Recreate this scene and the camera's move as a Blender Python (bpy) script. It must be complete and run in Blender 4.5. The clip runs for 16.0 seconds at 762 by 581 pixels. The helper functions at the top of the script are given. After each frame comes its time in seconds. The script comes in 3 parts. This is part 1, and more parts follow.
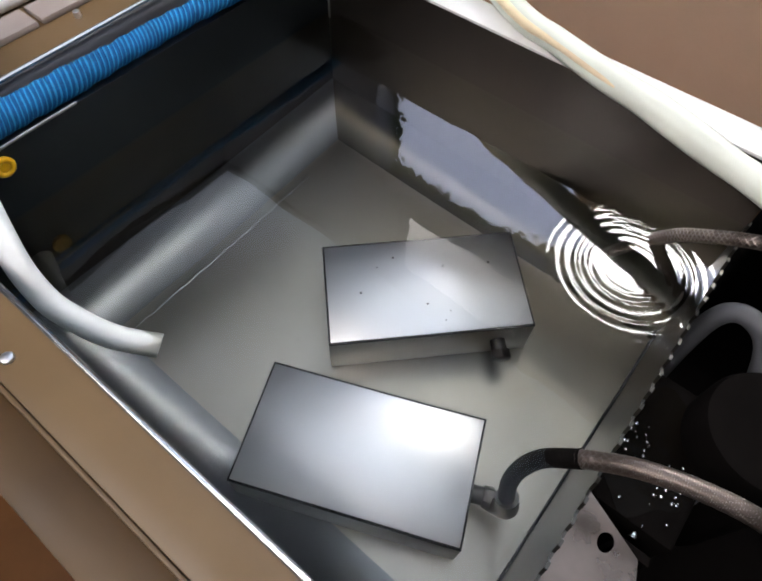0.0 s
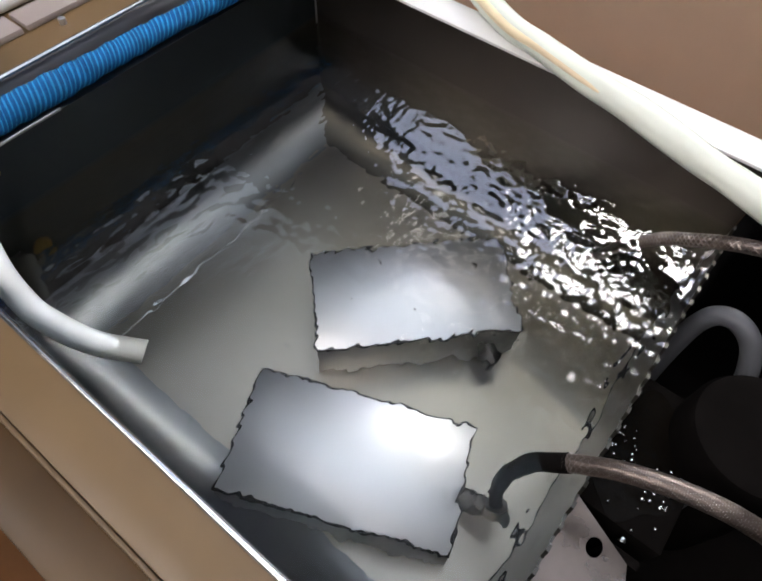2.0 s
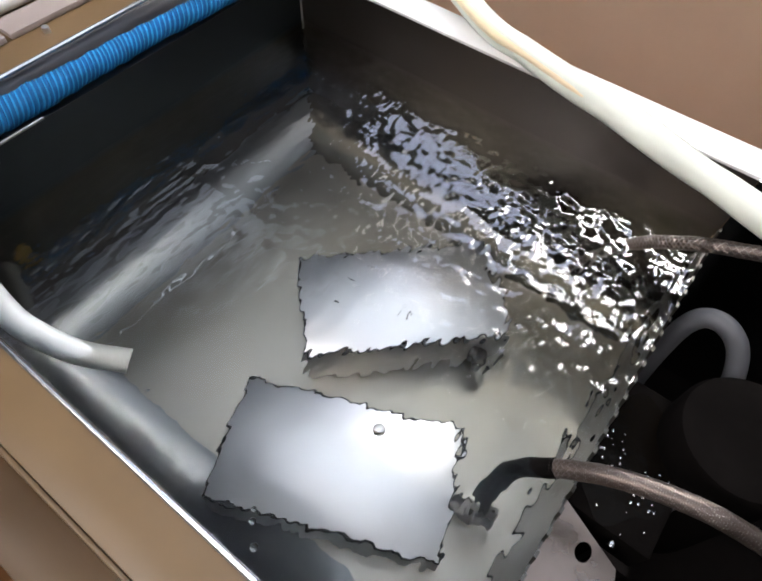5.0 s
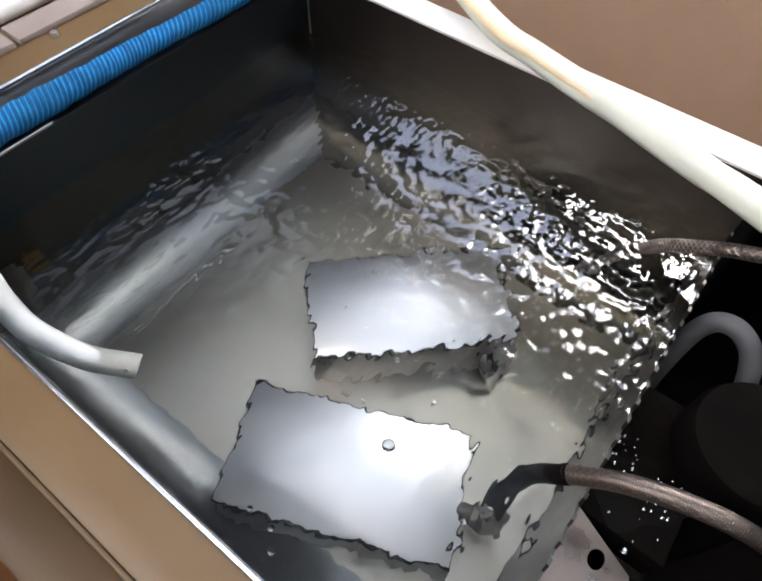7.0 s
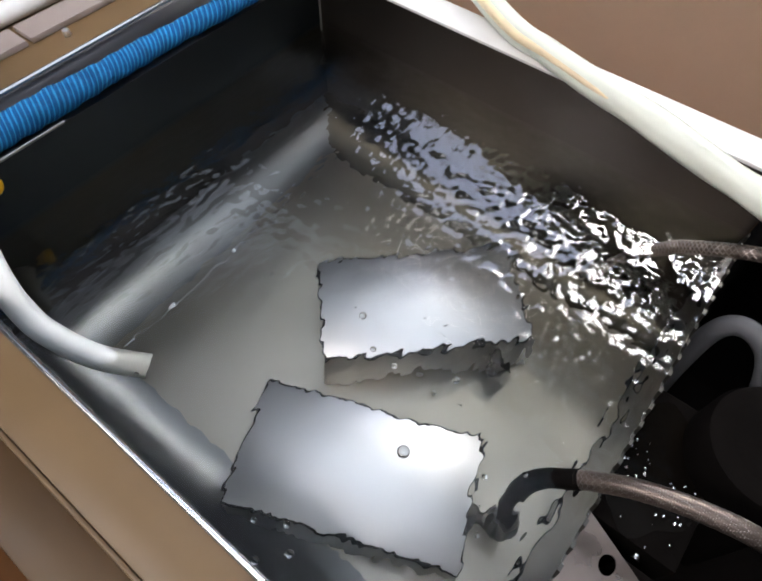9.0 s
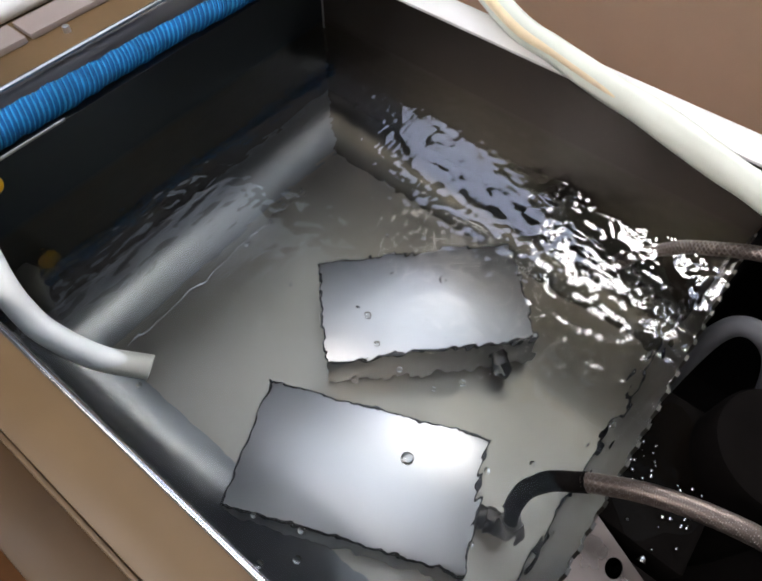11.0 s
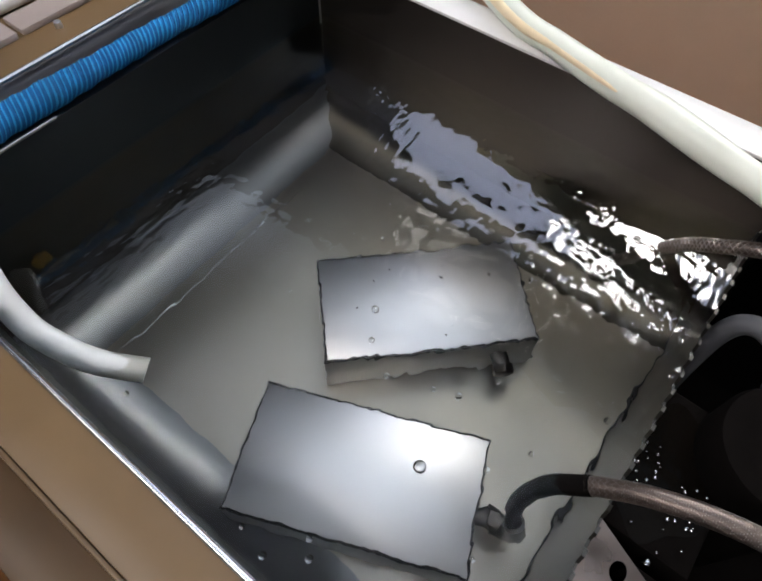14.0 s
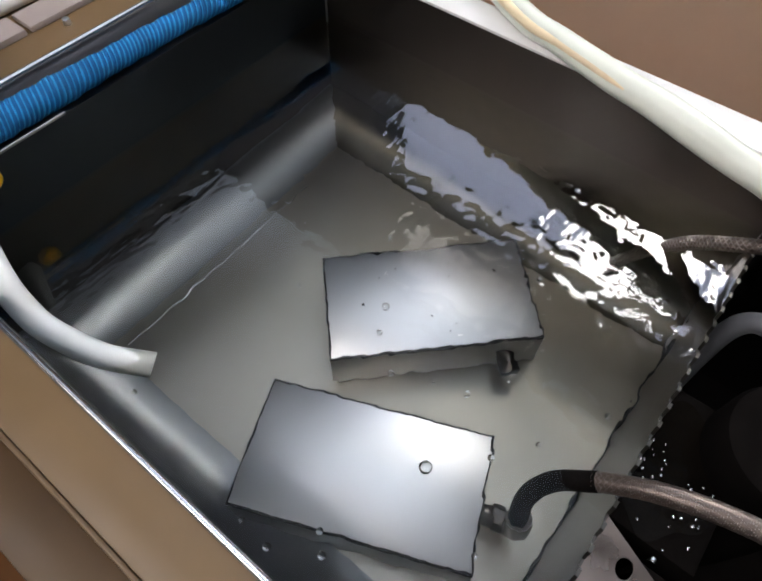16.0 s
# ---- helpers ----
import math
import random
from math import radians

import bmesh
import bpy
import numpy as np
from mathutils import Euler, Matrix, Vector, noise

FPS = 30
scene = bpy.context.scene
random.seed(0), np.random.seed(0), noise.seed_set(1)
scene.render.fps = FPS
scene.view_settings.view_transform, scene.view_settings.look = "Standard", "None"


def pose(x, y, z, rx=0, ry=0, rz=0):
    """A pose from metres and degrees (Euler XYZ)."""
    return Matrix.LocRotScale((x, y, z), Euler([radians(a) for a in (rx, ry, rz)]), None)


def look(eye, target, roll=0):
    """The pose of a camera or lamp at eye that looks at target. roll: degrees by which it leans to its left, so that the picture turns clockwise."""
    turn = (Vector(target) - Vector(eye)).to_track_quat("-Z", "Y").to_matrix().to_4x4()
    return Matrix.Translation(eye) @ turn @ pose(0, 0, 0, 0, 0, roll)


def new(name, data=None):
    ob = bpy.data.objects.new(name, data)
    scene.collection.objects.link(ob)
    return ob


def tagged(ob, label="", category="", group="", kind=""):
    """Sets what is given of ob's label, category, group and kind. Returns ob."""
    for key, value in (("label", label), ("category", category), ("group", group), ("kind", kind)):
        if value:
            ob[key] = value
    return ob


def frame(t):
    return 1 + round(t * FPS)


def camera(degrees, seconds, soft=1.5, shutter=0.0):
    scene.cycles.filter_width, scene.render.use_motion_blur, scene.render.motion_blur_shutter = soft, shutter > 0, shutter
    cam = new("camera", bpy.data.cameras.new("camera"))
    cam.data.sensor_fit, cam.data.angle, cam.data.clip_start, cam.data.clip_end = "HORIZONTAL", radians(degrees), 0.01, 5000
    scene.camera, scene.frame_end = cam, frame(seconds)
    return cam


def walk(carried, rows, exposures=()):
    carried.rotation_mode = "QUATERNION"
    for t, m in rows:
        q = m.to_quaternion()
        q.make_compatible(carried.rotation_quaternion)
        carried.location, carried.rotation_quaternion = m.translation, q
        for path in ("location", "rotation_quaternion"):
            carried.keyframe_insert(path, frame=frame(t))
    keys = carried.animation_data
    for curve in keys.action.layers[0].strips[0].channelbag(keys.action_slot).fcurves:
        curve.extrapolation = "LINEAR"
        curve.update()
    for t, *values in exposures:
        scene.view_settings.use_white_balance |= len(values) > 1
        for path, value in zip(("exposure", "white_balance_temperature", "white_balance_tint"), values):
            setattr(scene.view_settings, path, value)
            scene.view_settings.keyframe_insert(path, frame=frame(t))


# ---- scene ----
cam = camera(66.9, 16.0, soft=2.0, shutter=0.0)
walk(cam, [
    (0.0, look((0.5589, -0.5863, 1.2798), (0.3350, -0.2887, 0.6871), 2.41)),
    (0.5, look((0.5603, -0.5820, 1.2801), (0.3350, -0.2855, 0.6874), 2.23)),
    (1.0, look((0.5589, -0.5820, 1.2786), (0.3359, -0.2804, 0.6875), 2.78)),
    (1.5, look((0.5608, -0.5832, 1.2774), (0.3394, -0.2758, 0.6887), 3.15)),
    (2.0, look((0.5645, -0.5833, 1.2770), (0.3422, -0.2742, 0.6896), 3.09)),
    (2.5, look((0.5663, -0.5798, 1.2787), (0.3445, -0.2708, 0.6910), 2.98)),
    (3.0, look((0.5670, -0.5810, 1.2774), (0.3455, -0.2681, 0.6918), 3.25)),
    (3.5, look((0.5680, -0.5781, 1.2794), (0.3484, -0.2653, 0.6929), 3.25)),
    (4.0, look((0.5711, -0.5772, 1.2784), (0.3513, -0.2614, 0.6937), 3.26)),
    (6.5, look((0.5656, -0.5733, 1.2765), (0.3419, -0.2587, 0.6925), 2.61)),
    (7.0, look((0.5635, -0.5762, 1.2759), (0.3377, -0.2617, 0.6928), 2.40)),
    (7.5, look((0.5607, -0.5726, 1.2786), (0.3330, -0.2657, 0.6921), 1.88)),
    (8.0, look((0.5621, -0.5719, 1.2774), (0.3304, -0.2674, 0.6912), 1.25)),
    (8.5, look((0.5556, -0.5729, 1.2772), (0.3267, -0.2667, 0.6908), 1.72)),
    (9.0, look((0.5587, -0.5719, 1.2754), (0.3268, -0.2676, 0.6893), 1.37)),
    (11.5, look((0.5493, -0.5703, 1.2723), (0.3215, -0.2691, 0.6829), 1.63)),
    (12.0, look((0.5491, -0.5675, 1.2717), (0.3215, -0.2691, 0.6808), 1.52)),
    (12.5, look((0.5454, -0.5705, 1.2690), (0.3206, -0.2669, 0.6797), 2.25)),
    (13.0, look((0.5468, -0.5630, 1.2697), (0.3220, -0.2646, 0.6777), 1.71)),
    (13.5, look((0.5454, -0.5601, 1.2725), (0.3225, -0.2652, 0.6780), 1.48)),
    (14.0, look((0.5450, -0.5636, 1.2661), (0.3200, -0.2636, 0.6750), 1.53)),
    (14.5, look((0.5447, -0.5656, 1.2656), (0.3174, -0.2660, 0.6752), 1.44)),
    (15.0, look((0.5438, -0.5642, 1.2663), (0.3167, -0.2673, 0.6744), 1.23)),
    (15.5, look((0.5436, -0.5668, 1.2630), (0.3154, -0.2670, 0.6730), 1.35)),
    (16.0, look((0.5453, -0.5707, 1.2633), (0.3168, -0.2702, 0.6738), 1.48)),
], exposures=[(0.0, -0.02), (2.0, -0.02), (4.0, 0.2), (7.0, 0.23), (9.0, 0.03), (12.5, -0.12), (14.5, -0.25), (16.0, -0.15)])

# ---- light ----
WL = 0.775           # height of the still water over the room's floor
world = bpy.data.worlds.new("sky")
scene.world = world
world.use_nodes = True
wn = world.node_tree.nodes
sky = wn.new("ShaderNodeTexSky")
sky.sky_type, sky.sun_disc = "NISHITA", False
sky.sun_elevation, sky.sun_rotation = radians(40), radians(20)
wn["Background"].inputs["Strength"].default_value = 0.08
world.node_tree.links.new(sky.outputs[0], wn["Background"].inputs["Color"])


# ---- materials ----
def mat(name, colour, rough=0.5, metal=0.0, grain=0.0, grain_scale=60.0, stretch=(1, 1, 1), bump=0.0, bump_scale=200.0,
        rough_var=0.0, emit=None, strength=0.0, trans=0.0, ior=1.45, spec=0.5, second=None):
    """A principled material whose colour varies by two sizes of noise, with fine relief."""
    m = bpy.data.materials.new(name)
    m.use_nodes = True
    nt = m.node_tree
    b = nt.nodes["Principled BSDF"]
    b.inputs["Base Color"].default_value = (*colour, 1)
    b.inputs["Roughness"].default_value = rough
    b.inputs["Metallic"].default_value = metal
    b.inputs["IOR"].default_value = ior
    b.inputs["Specular IOR Level"].default_value = spec
    b.inputs["Transmission Weight"].default_value = trans
    if emit:
        b.inputs["Emission Color"].default_value = (*emit, 1)
        b.inputs["Emission Strength"].default_value = strength
    co = nt.nodes.new("ShaderNodeTexCoord")
    mp = nt.nodes.new("ShaderNodeMapping")
    mp.inputs["Scale"].default_value = stretch
    nt.links.new(co.outputs["Object"], mp.inputs["Vector"])
    if grain or rough_var:
        n1 = nt.nodes.new("ShaderNodeTexNoise")
        n1.inputs["Scale"].default_value, n1.inputs["Detail"].default_value = grain_scale, 6
        n2 = nt.nodes.new("ShaderNodeTexNoise")
        n2.inputs["Scale"].default_value, n2.inputs["Detail"].default_value = grain_scale * 0.12, 3
        for n in (n1, n2):
            nt.links.new(mp.outputs[0], n.inputs["Vector"])
        add = nt.nodes.new("ShaderNodeMath")
        add.operation = "ADD"
        nt.links.new(n1.outputs["Fac"], add.inputs[0])
        nt.links.new(n2.outputs["Fac"], add.inputs[1])
        mix = nt.nodes.new("ShaderNodeMix")
        mix.data_type = "RGBA"
        lo = second or tuple(c * (1 - grain) for c in colour)
        mix.inputs["A"].default_value = (*lo, 1)
        mix.inputs["B"].default_value = (*(min(1, c * (1 + grain * 0.6)) for c in colour), 1)
        rng = nt.nodes.new("ShaderNodeMapRange")
        rng.inputs["From Min"].default_value, rng.inputs["From Max"].default_value = 0.65, 1.35
        nt.links.new(add.outputs[0], rng.inputs["Value"])
        nt.links.new(rng.outputs[0], mix.inputs["Factor"])
        nt.links.new(mix.outputs["Result"], b.inputs["Base Color"])
        if rough_var:
            rr = nt.nodes.new("ShaderNodeMapRange")
            rr.inputs["From Min"].default_value, rr.inputs["From Max"].default_value = 0.6, 1.4
            rr.inputs["To Min"].default_value, rr.inputs["To Max"].default_value = rough - rough_var, rough + rough_var
            nt.links.new(add.outputs[0], rr.inputs["Value"])
            nt.links.new(rr.outputs[0], b.inputs["Roughness"])
    if bump:
        n3 = nt.nodes.new("ShaderNodeTexNoise")
        n3.inputs["Scale"].default_value, n3.inputs["Detail"].default_value = bump_scale, 4
        nt.links.new(mp.outputs[0], n3.inputs["Vector"])
        bp = nt.nodes.new("ShaderNodeBump")
        bp.inputs["Strength"].default_value, bp.inputs["Distance"].default_value = 1.0, bump
        nt.links.new(n3.outputs["Fac"], bp.inputs["Height"])
        nt.links.new(bp.outputs["Normal"], b.inputs["Normal"])
    return m


def glow(name, colour, strength):
    """What gives off light: the bright outdoors past a pane, a lamp's tube."""
    m = bpy.data.materials.new(name)
    m.use_nodes = True
    b = m.node_tree.nodes["Principled BSDF"]
    b.inputs["Base Color"].default_value = (*colour, 1)
    b.inputs["Emission Color"].default_value = (*colour, 1)
    b.inputs["Emission Strength"].default_value = strength
    return m



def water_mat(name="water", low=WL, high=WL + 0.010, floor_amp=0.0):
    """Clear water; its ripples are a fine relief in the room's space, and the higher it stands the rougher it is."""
    m = bpy.data.materials.new(name)
    m.use_nodes = True
    nt = m.node_tree
    nt.nodes.remove(nt.nodes["Principled BSDF"])
    out = nt.nodes["Material Output"]
    g = nt.nodes.new("ShaderNodeBsdfRefraction")
    g.inputs["IOR"].default_value, g.inputs["Roughness"].default_value = 1.33, 0.0
    g.inputs["Color"].default_value = (0.97, 0.965, 0.93, 1)
    gl = nt.nodes.new("ShaderNodeBsdfAnisotropic")
    gl.inputs["Roughness"].default_value = 0.0
    fr = nt.nodes.new("ShaderNodeLayerWeight")
    fr.inputs["Blend"].default_value = 0.5
    gloss = nt.nodes.new("ShaderNodeMapRange")
    gloss.inputs["From Min"].default_value, gloss.inputs["From Max"].default_value = 0.185, 0.245
    gloss.inputs["To Min"].default_value, gloss.inputs["To Max"].default_value = 0.020, 0.115
    mx = nt.nodes.new("ShaderNodeMixShader")
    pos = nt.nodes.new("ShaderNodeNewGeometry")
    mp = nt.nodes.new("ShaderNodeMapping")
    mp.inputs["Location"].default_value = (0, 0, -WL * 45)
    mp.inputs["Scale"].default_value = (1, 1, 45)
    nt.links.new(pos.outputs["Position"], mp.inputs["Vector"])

    def octave(scale, height, detail, stretch=(1, 1, 1), turn=0.0):
        mm = nt.nodes.new("ShaderNodeMapping")
        mm.inputs["Scale"].default_value = stretch
        mm.inputs["Rotation"].default_value = (0, 0, radians(turn))
        nt.links.new(mp.outputs[0], mm.inputs["Vector"])
        n = nt.nodes.new("ShaderNodeTexNoise")
        n.inputs["Scale"].default_value, n.inputs["Detail"].default_value = scale, detail
        n.inputs["Roughness"].default_value = 0.45
        nt.links.new(mm.outputs[0], n.inputs["Vector"])
        k = nt.nodes.new("ShaderNodeMath")
        k.operation, k.inputs[1].default_value = "MULTIPLY", height
        nt.links.new(n.outputs["Fac"], k.inputs[0])
        return k.outputs[0]

    def maths(op, a, b):
        k = nt.nodes.new("ShaderNodeMath")
        k.operation = op
        for s, v in zip(k.inputs, (a, b)):
            if isinstance(v, (int, float)):
                s.default_value = v
            else:
                nt.links.new(v, s)
        return k.outputs[0]

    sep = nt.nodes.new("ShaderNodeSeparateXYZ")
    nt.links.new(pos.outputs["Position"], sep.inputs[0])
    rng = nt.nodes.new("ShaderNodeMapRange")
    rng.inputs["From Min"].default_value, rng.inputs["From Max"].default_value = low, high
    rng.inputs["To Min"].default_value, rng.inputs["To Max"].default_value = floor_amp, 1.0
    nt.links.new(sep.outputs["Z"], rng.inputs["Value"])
    # rings and chop are strongest towards the weir and calmer by the inlet
    side = nt.nodes.new("ShaderNodeMapRange")
    side.inputs["From Min"].default_value, side.inputs["From Max"].default_value = -0.15, 0.40
    side.inputs["To Min"].default_value, side.inputs["To Max"].default_value = 0.30, 1.0
    nt.links.new(maths("ADD", sep.outputs["X"], maths("MULTIPLY", sep.outputs["Y"], 0.8)), side.inputs["Value"])
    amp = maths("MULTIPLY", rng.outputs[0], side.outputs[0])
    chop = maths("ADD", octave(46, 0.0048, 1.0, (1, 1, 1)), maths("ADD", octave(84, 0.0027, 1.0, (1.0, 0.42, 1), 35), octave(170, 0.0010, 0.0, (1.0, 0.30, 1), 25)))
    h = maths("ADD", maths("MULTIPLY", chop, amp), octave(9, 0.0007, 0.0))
    # fine rings spread from where the water trickles in by the weir
    flat = nt.nodes.new("ShaderNodeVectorMath")
    flat.operation, flat.inputs[1].default_value = "MULTIPLY", (1, 1, 0)
    nt.links.new(pos.outputs["Position"], flat.inputs[0])
    far = nt.nodes.new("ShaderNodeVectorMath")
    far.operation, far.inputs[1].default_value = "DISTANCE", (0.556, -0.140, 0)
    nt.links.new(flat.outputs[0], far.inputs[0])
    fade = nt.nodes.new("ShaderNodeMapRange")
    fade.inputs["From Min"].default_value, fade.inputs["From Max"].default_value = 0.060, 0.095
    fade.inputs["To Min"].default_value, fade.inputs["To Max"].default_value = 0.00013, 0.0
    rise = nt.nodes.new("ShaderNodeMapRange")
    rise.inputs["From Min"].default_value, rise.inputs["From Max"].default_value = 0.022, 0.060
    nt.links.new(far.outputs["Value"], rise.inputs["Value"])
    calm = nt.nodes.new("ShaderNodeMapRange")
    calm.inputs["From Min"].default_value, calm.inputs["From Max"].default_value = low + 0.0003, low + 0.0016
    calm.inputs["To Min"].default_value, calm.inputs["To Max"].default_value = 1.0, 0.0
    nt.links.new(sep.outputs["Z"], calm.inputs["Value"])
    nt.links.new(far.outputs["Value"], fade.inputs["Value"])
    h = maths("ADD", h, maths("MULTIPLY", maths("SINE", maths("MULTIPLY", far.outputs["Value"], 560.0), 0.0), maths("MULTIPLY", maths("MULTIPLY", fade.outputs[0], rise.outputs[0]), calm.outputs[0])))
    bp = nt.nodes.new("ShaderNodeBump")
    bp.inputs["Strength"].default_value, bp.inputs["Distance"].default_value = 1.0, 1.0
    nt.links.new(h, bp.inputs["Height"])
    for node in (g, gl, fr):
        nt.links.new(bp.outputs["Normal"], node.inputs["Normal"])
    nt.links.new(fr.outputs["Facing"], gloss.inputs["Value"])
    nt.links.new(gloss.outputs[0], mx.inputs[0])
    nt.links.new(g.outputs[0], mx.inputs[1])
    nt.links.new(gl.outputs[0], mx.inputs[2])
    nt.links.new(mx.outputs[0], out.inputs["Surface"])
    return m


def basin_mat(name="shaded_basin_steel", shine=(0.34, 0.33, 0.32, 1), gloss=0.05):
    """Steel with the tank's dimness in its colour, mottled and browner below the waterline."""
    m = mat(name, shine[:3], 0.2, 1.0)
    nt = m.node_tree
    b = nt.nodes["Principled BSDF"]
    pos = nt.nodes.new("ShaderNodeNewGeometry")
    sep = nt.nodes.new("ShaderNodeSeparateXYZ")
    nt.links.new(pos.outputs["Position"], sep.inputs[0])
    n = nt.nodes.new("ShaderNodeTexNoise")
    n.inputs["Scale"].default_value, n.inputs["Detail"].default_value = 9, 5
    nt.links.new(pos.outputs["Position"], n.inputs["Vector"])
    scale = nt.nodes.new("ShaderNodeMix")
    scale.data_type = "RGBA"
    scale.inputs["A"].default_value, scale.inputs["B"].default_value = (0.055, 0.054, 0.046, 1), (0.095, 0.086, 0.062, 1)
    nt.links.new(n.outputs["Fac"], scale.inputs["Factor"])
    for lo, hi, target in ((0.34, gloss, "Roughness"), (0.0, 1.0, "")):
        r = nt.nodes.new("ShaderNodeMapRange")
        r.inputs["From Min"].default_value, r.inputs["From Max"].default_value = WL - 0.010, WL + 0.003
        r.inputs["To Min"].default_value, r.inputs["To Max"].default_value = lo, hi
        nt.links.new(sep.outputs["Z"], r.inputs["Value"])
        if target:
            nt.links.new(r.outputs[0], b.inputs[target])
        else:
            mix = nt.nodes.new("ShaderNodeMix")
            mix.data_type = "RGBA"
            mix.inputs["B"].default_value = shine
            nt.links.new(scale.outputs["Result"], mix.inputs["A"])
            nt.links.new(r.outputs[0], mix.inputs["Factor"])
            nt.links.new(mix.outputs["Result"], b.inputs["Base Color"])
    return m


STEEL = mat("brushed_steel", (0.52, 0.52, 0.51), 0.36, 1.0, 0.18, 40, (1, 1, 1), 0.00008, 300, 0.08)
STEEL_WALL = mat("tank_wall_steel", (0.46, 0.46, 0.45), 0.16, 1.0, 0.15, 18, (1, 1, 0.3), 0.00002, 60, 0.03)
# wall steel again, colour darkened to mute the bed mirrored in the weir
WEIR_DARKENED = mat("darkened_weir_steel", (0.10, 0.096, 0.086), 0.30, 1.0, 0.15, 18, (1, 1, 0.3), 0.00002, 60, 0.03)
STEEL_BRIGHT = mat("satin_steel", (0.74, 0.765, 0.81), 0.35, 1.0, 0.03, 30)
STEEL_LIP = mat("polished_lip", (0.72, 0.72, 0.72), 0.14, 1.0, 0.05, 60)
# walls of the bed's steel, with shade put into their colour
BASIN_SHADED = basin_mat("shaded_basin_steel", (0.085, 0.074, 0.066, 1), 0.40)
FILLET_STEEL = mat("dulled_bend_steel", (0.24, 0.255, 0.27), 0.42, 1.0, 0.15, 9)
SIDE_SHADED = basin_mat("shaded_side_steel", (0.062, 0.072, 0.078, 1), 0.45)
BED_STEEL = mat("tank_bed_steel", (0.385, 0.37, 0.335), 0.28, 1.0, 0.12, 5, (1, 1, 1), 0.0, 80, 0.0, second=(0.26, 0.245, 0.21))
TAN_METAL = mat("tan_enamelled_metal", (0.185, 0.118, 0.056), 0.36, 0.0, 0.12, 14, (1, 1, 1), 0.00008, 120, 0.08)
BROWN_METAL = mat("stained_brown_metal", (0.125, 0.070, 0.026), 0.42, 0.0, 0.35, 9, (1, 1, 1), 0.0001, 80, 0.1)
DARK_FLANGE = mat("dull_flange_steel", (0.20, 0.20, 0.21), 0.30, 1.0, 0.2, 20)
FLANGE_GLARE = mat("glare_white_rim", (0.80, 0.80, 0.77), 0.35, 0.0, 0.05, 30)
DARKENED_FITTING = mat("darkened_fitting_steel", (0.09, 0.087, 0.085), 0.35, 1.0, 0.2, 60)
BRAID = mat("braided_steel", (0.17, 0.138, 0.118), 0.36, 0.8, 0.15, 700, bump=0.0002, bump_scale=1200)
DARK_BRAID = mat("wet_rubber", (0.007, 0.006, 0.0055), 0.6, 0.0, 0.4, 300, spec=0.03)
TUBE_WHITE = mat("white_hose_plastic", (0.84, 0.87, 0.84), 0.30, 0.0, 0.12, 30, spec=0.5, bump=0.0001, bump_scale=60)
TUBE_CLEAR = mat("milky_tube_plastic", (0.82, 0.86, 0.74), 0.28, 0.0, 0.10, 14, (1, 1, 1), 0.0006, 25)
TUBE_AMBER = mat("amber_reflection", (0.90, 0.72, 0.47), 0.4, 0.0, 0.3, 20)
SHELF_STEEL = mat("stained_steel", (0.24, 0.195, 0.168), 0.30, 1.0, 0.35, 25, (1, 1, 1), 0.0002, 80, 0.1)
BLUE = mat("blue_cord", (0.001, 0.115, 0.34), 0.8, 0.0, 0.35, 400, bump=0.0006, bump_scale=700)
BLUE_HIGHLIGHT = mat("highlight_blue_cord", (0.02, 0.33, 0.68), 0.6, 0.0, 0.3, 400, bump=0.0006, bump_scale=700)
BRAID_STRAND = mat("steel_strand", (0.30, 0.262, 0.235), 0.36, 1.0, 0.2, 300)
BUBBLE = mat("bubble_film", (0.9, 0.92, 0.92), 0.02, 0.0, trans=1.0, ior=1.25)
GLINT_BEAD = mat("glint_bead_mirror", (0.75, 0.75, 0.75), 0.06, 1.0)
GASKET = mat("dark_gasket", (0.035, 0.038, 0.045), 0.5, 0.0, 0.2, 80)
BLACK = mat("near_black", (0.007, 0.006, 0.0055), 0.8, 0.0, 0.3, 60, bump=0.0002, spec=0.02)
WET_BLACK = mat("dark_spilled_water", (0.005, 0.004, 0.003), 0.08, 0.0, bump=0.0012, bump_scale=45, spec=0.06)
GREY_HOSE = mat("grey_hose", (0.10, 0.103, 0.11), 0.5, 0.0, 0.1, 40)
YELLOW = mat("yellow_plastic", (0.75, 0.42, 0.01), 0.35, 0.0, 0.1, 60)
WALL_TAN = mat("tan_plaster", (0.55, 0.40, 0.285), 0.85, 0.0, 0.08, 6, bump=0.0012, bump_scale=90)
WALL_GREY = mat("grey_plaster", (0.16, 0.165, 0.175), 0.85, 0.0, 0.08, 6, bump=0.0012, bump_scale=90)
CEILING_DARK = mat("unseen_dark_ceiling", (0.06, 0.06, 0.065), 0.85, 0.0, 0.05, 5, bump=0.001, bump_scale=60)
FLOOR_ORANGE = mat("orange_tiles", (0.42, 0.17, 0.045), 0.45, 0.0, 0.25, 9, bump=0.0008, bump_scale=60)
PANEL_PINK = mat("pale_panel_paint", (0.34, 0.285, 0.26), 0.5, 0.0, 0.08, 30)
PAINT_WHITE = mat("white_paint", (0.8, 0.8, 0.78), 0.4, 0.0, 0.05, 20)
WOOD_BROWN = mat("brown_wood", (0.13, 0.07, 0.035), 0.6, 0.0, 0.3, 12, (1, 1, 6), 0.0006, 60)
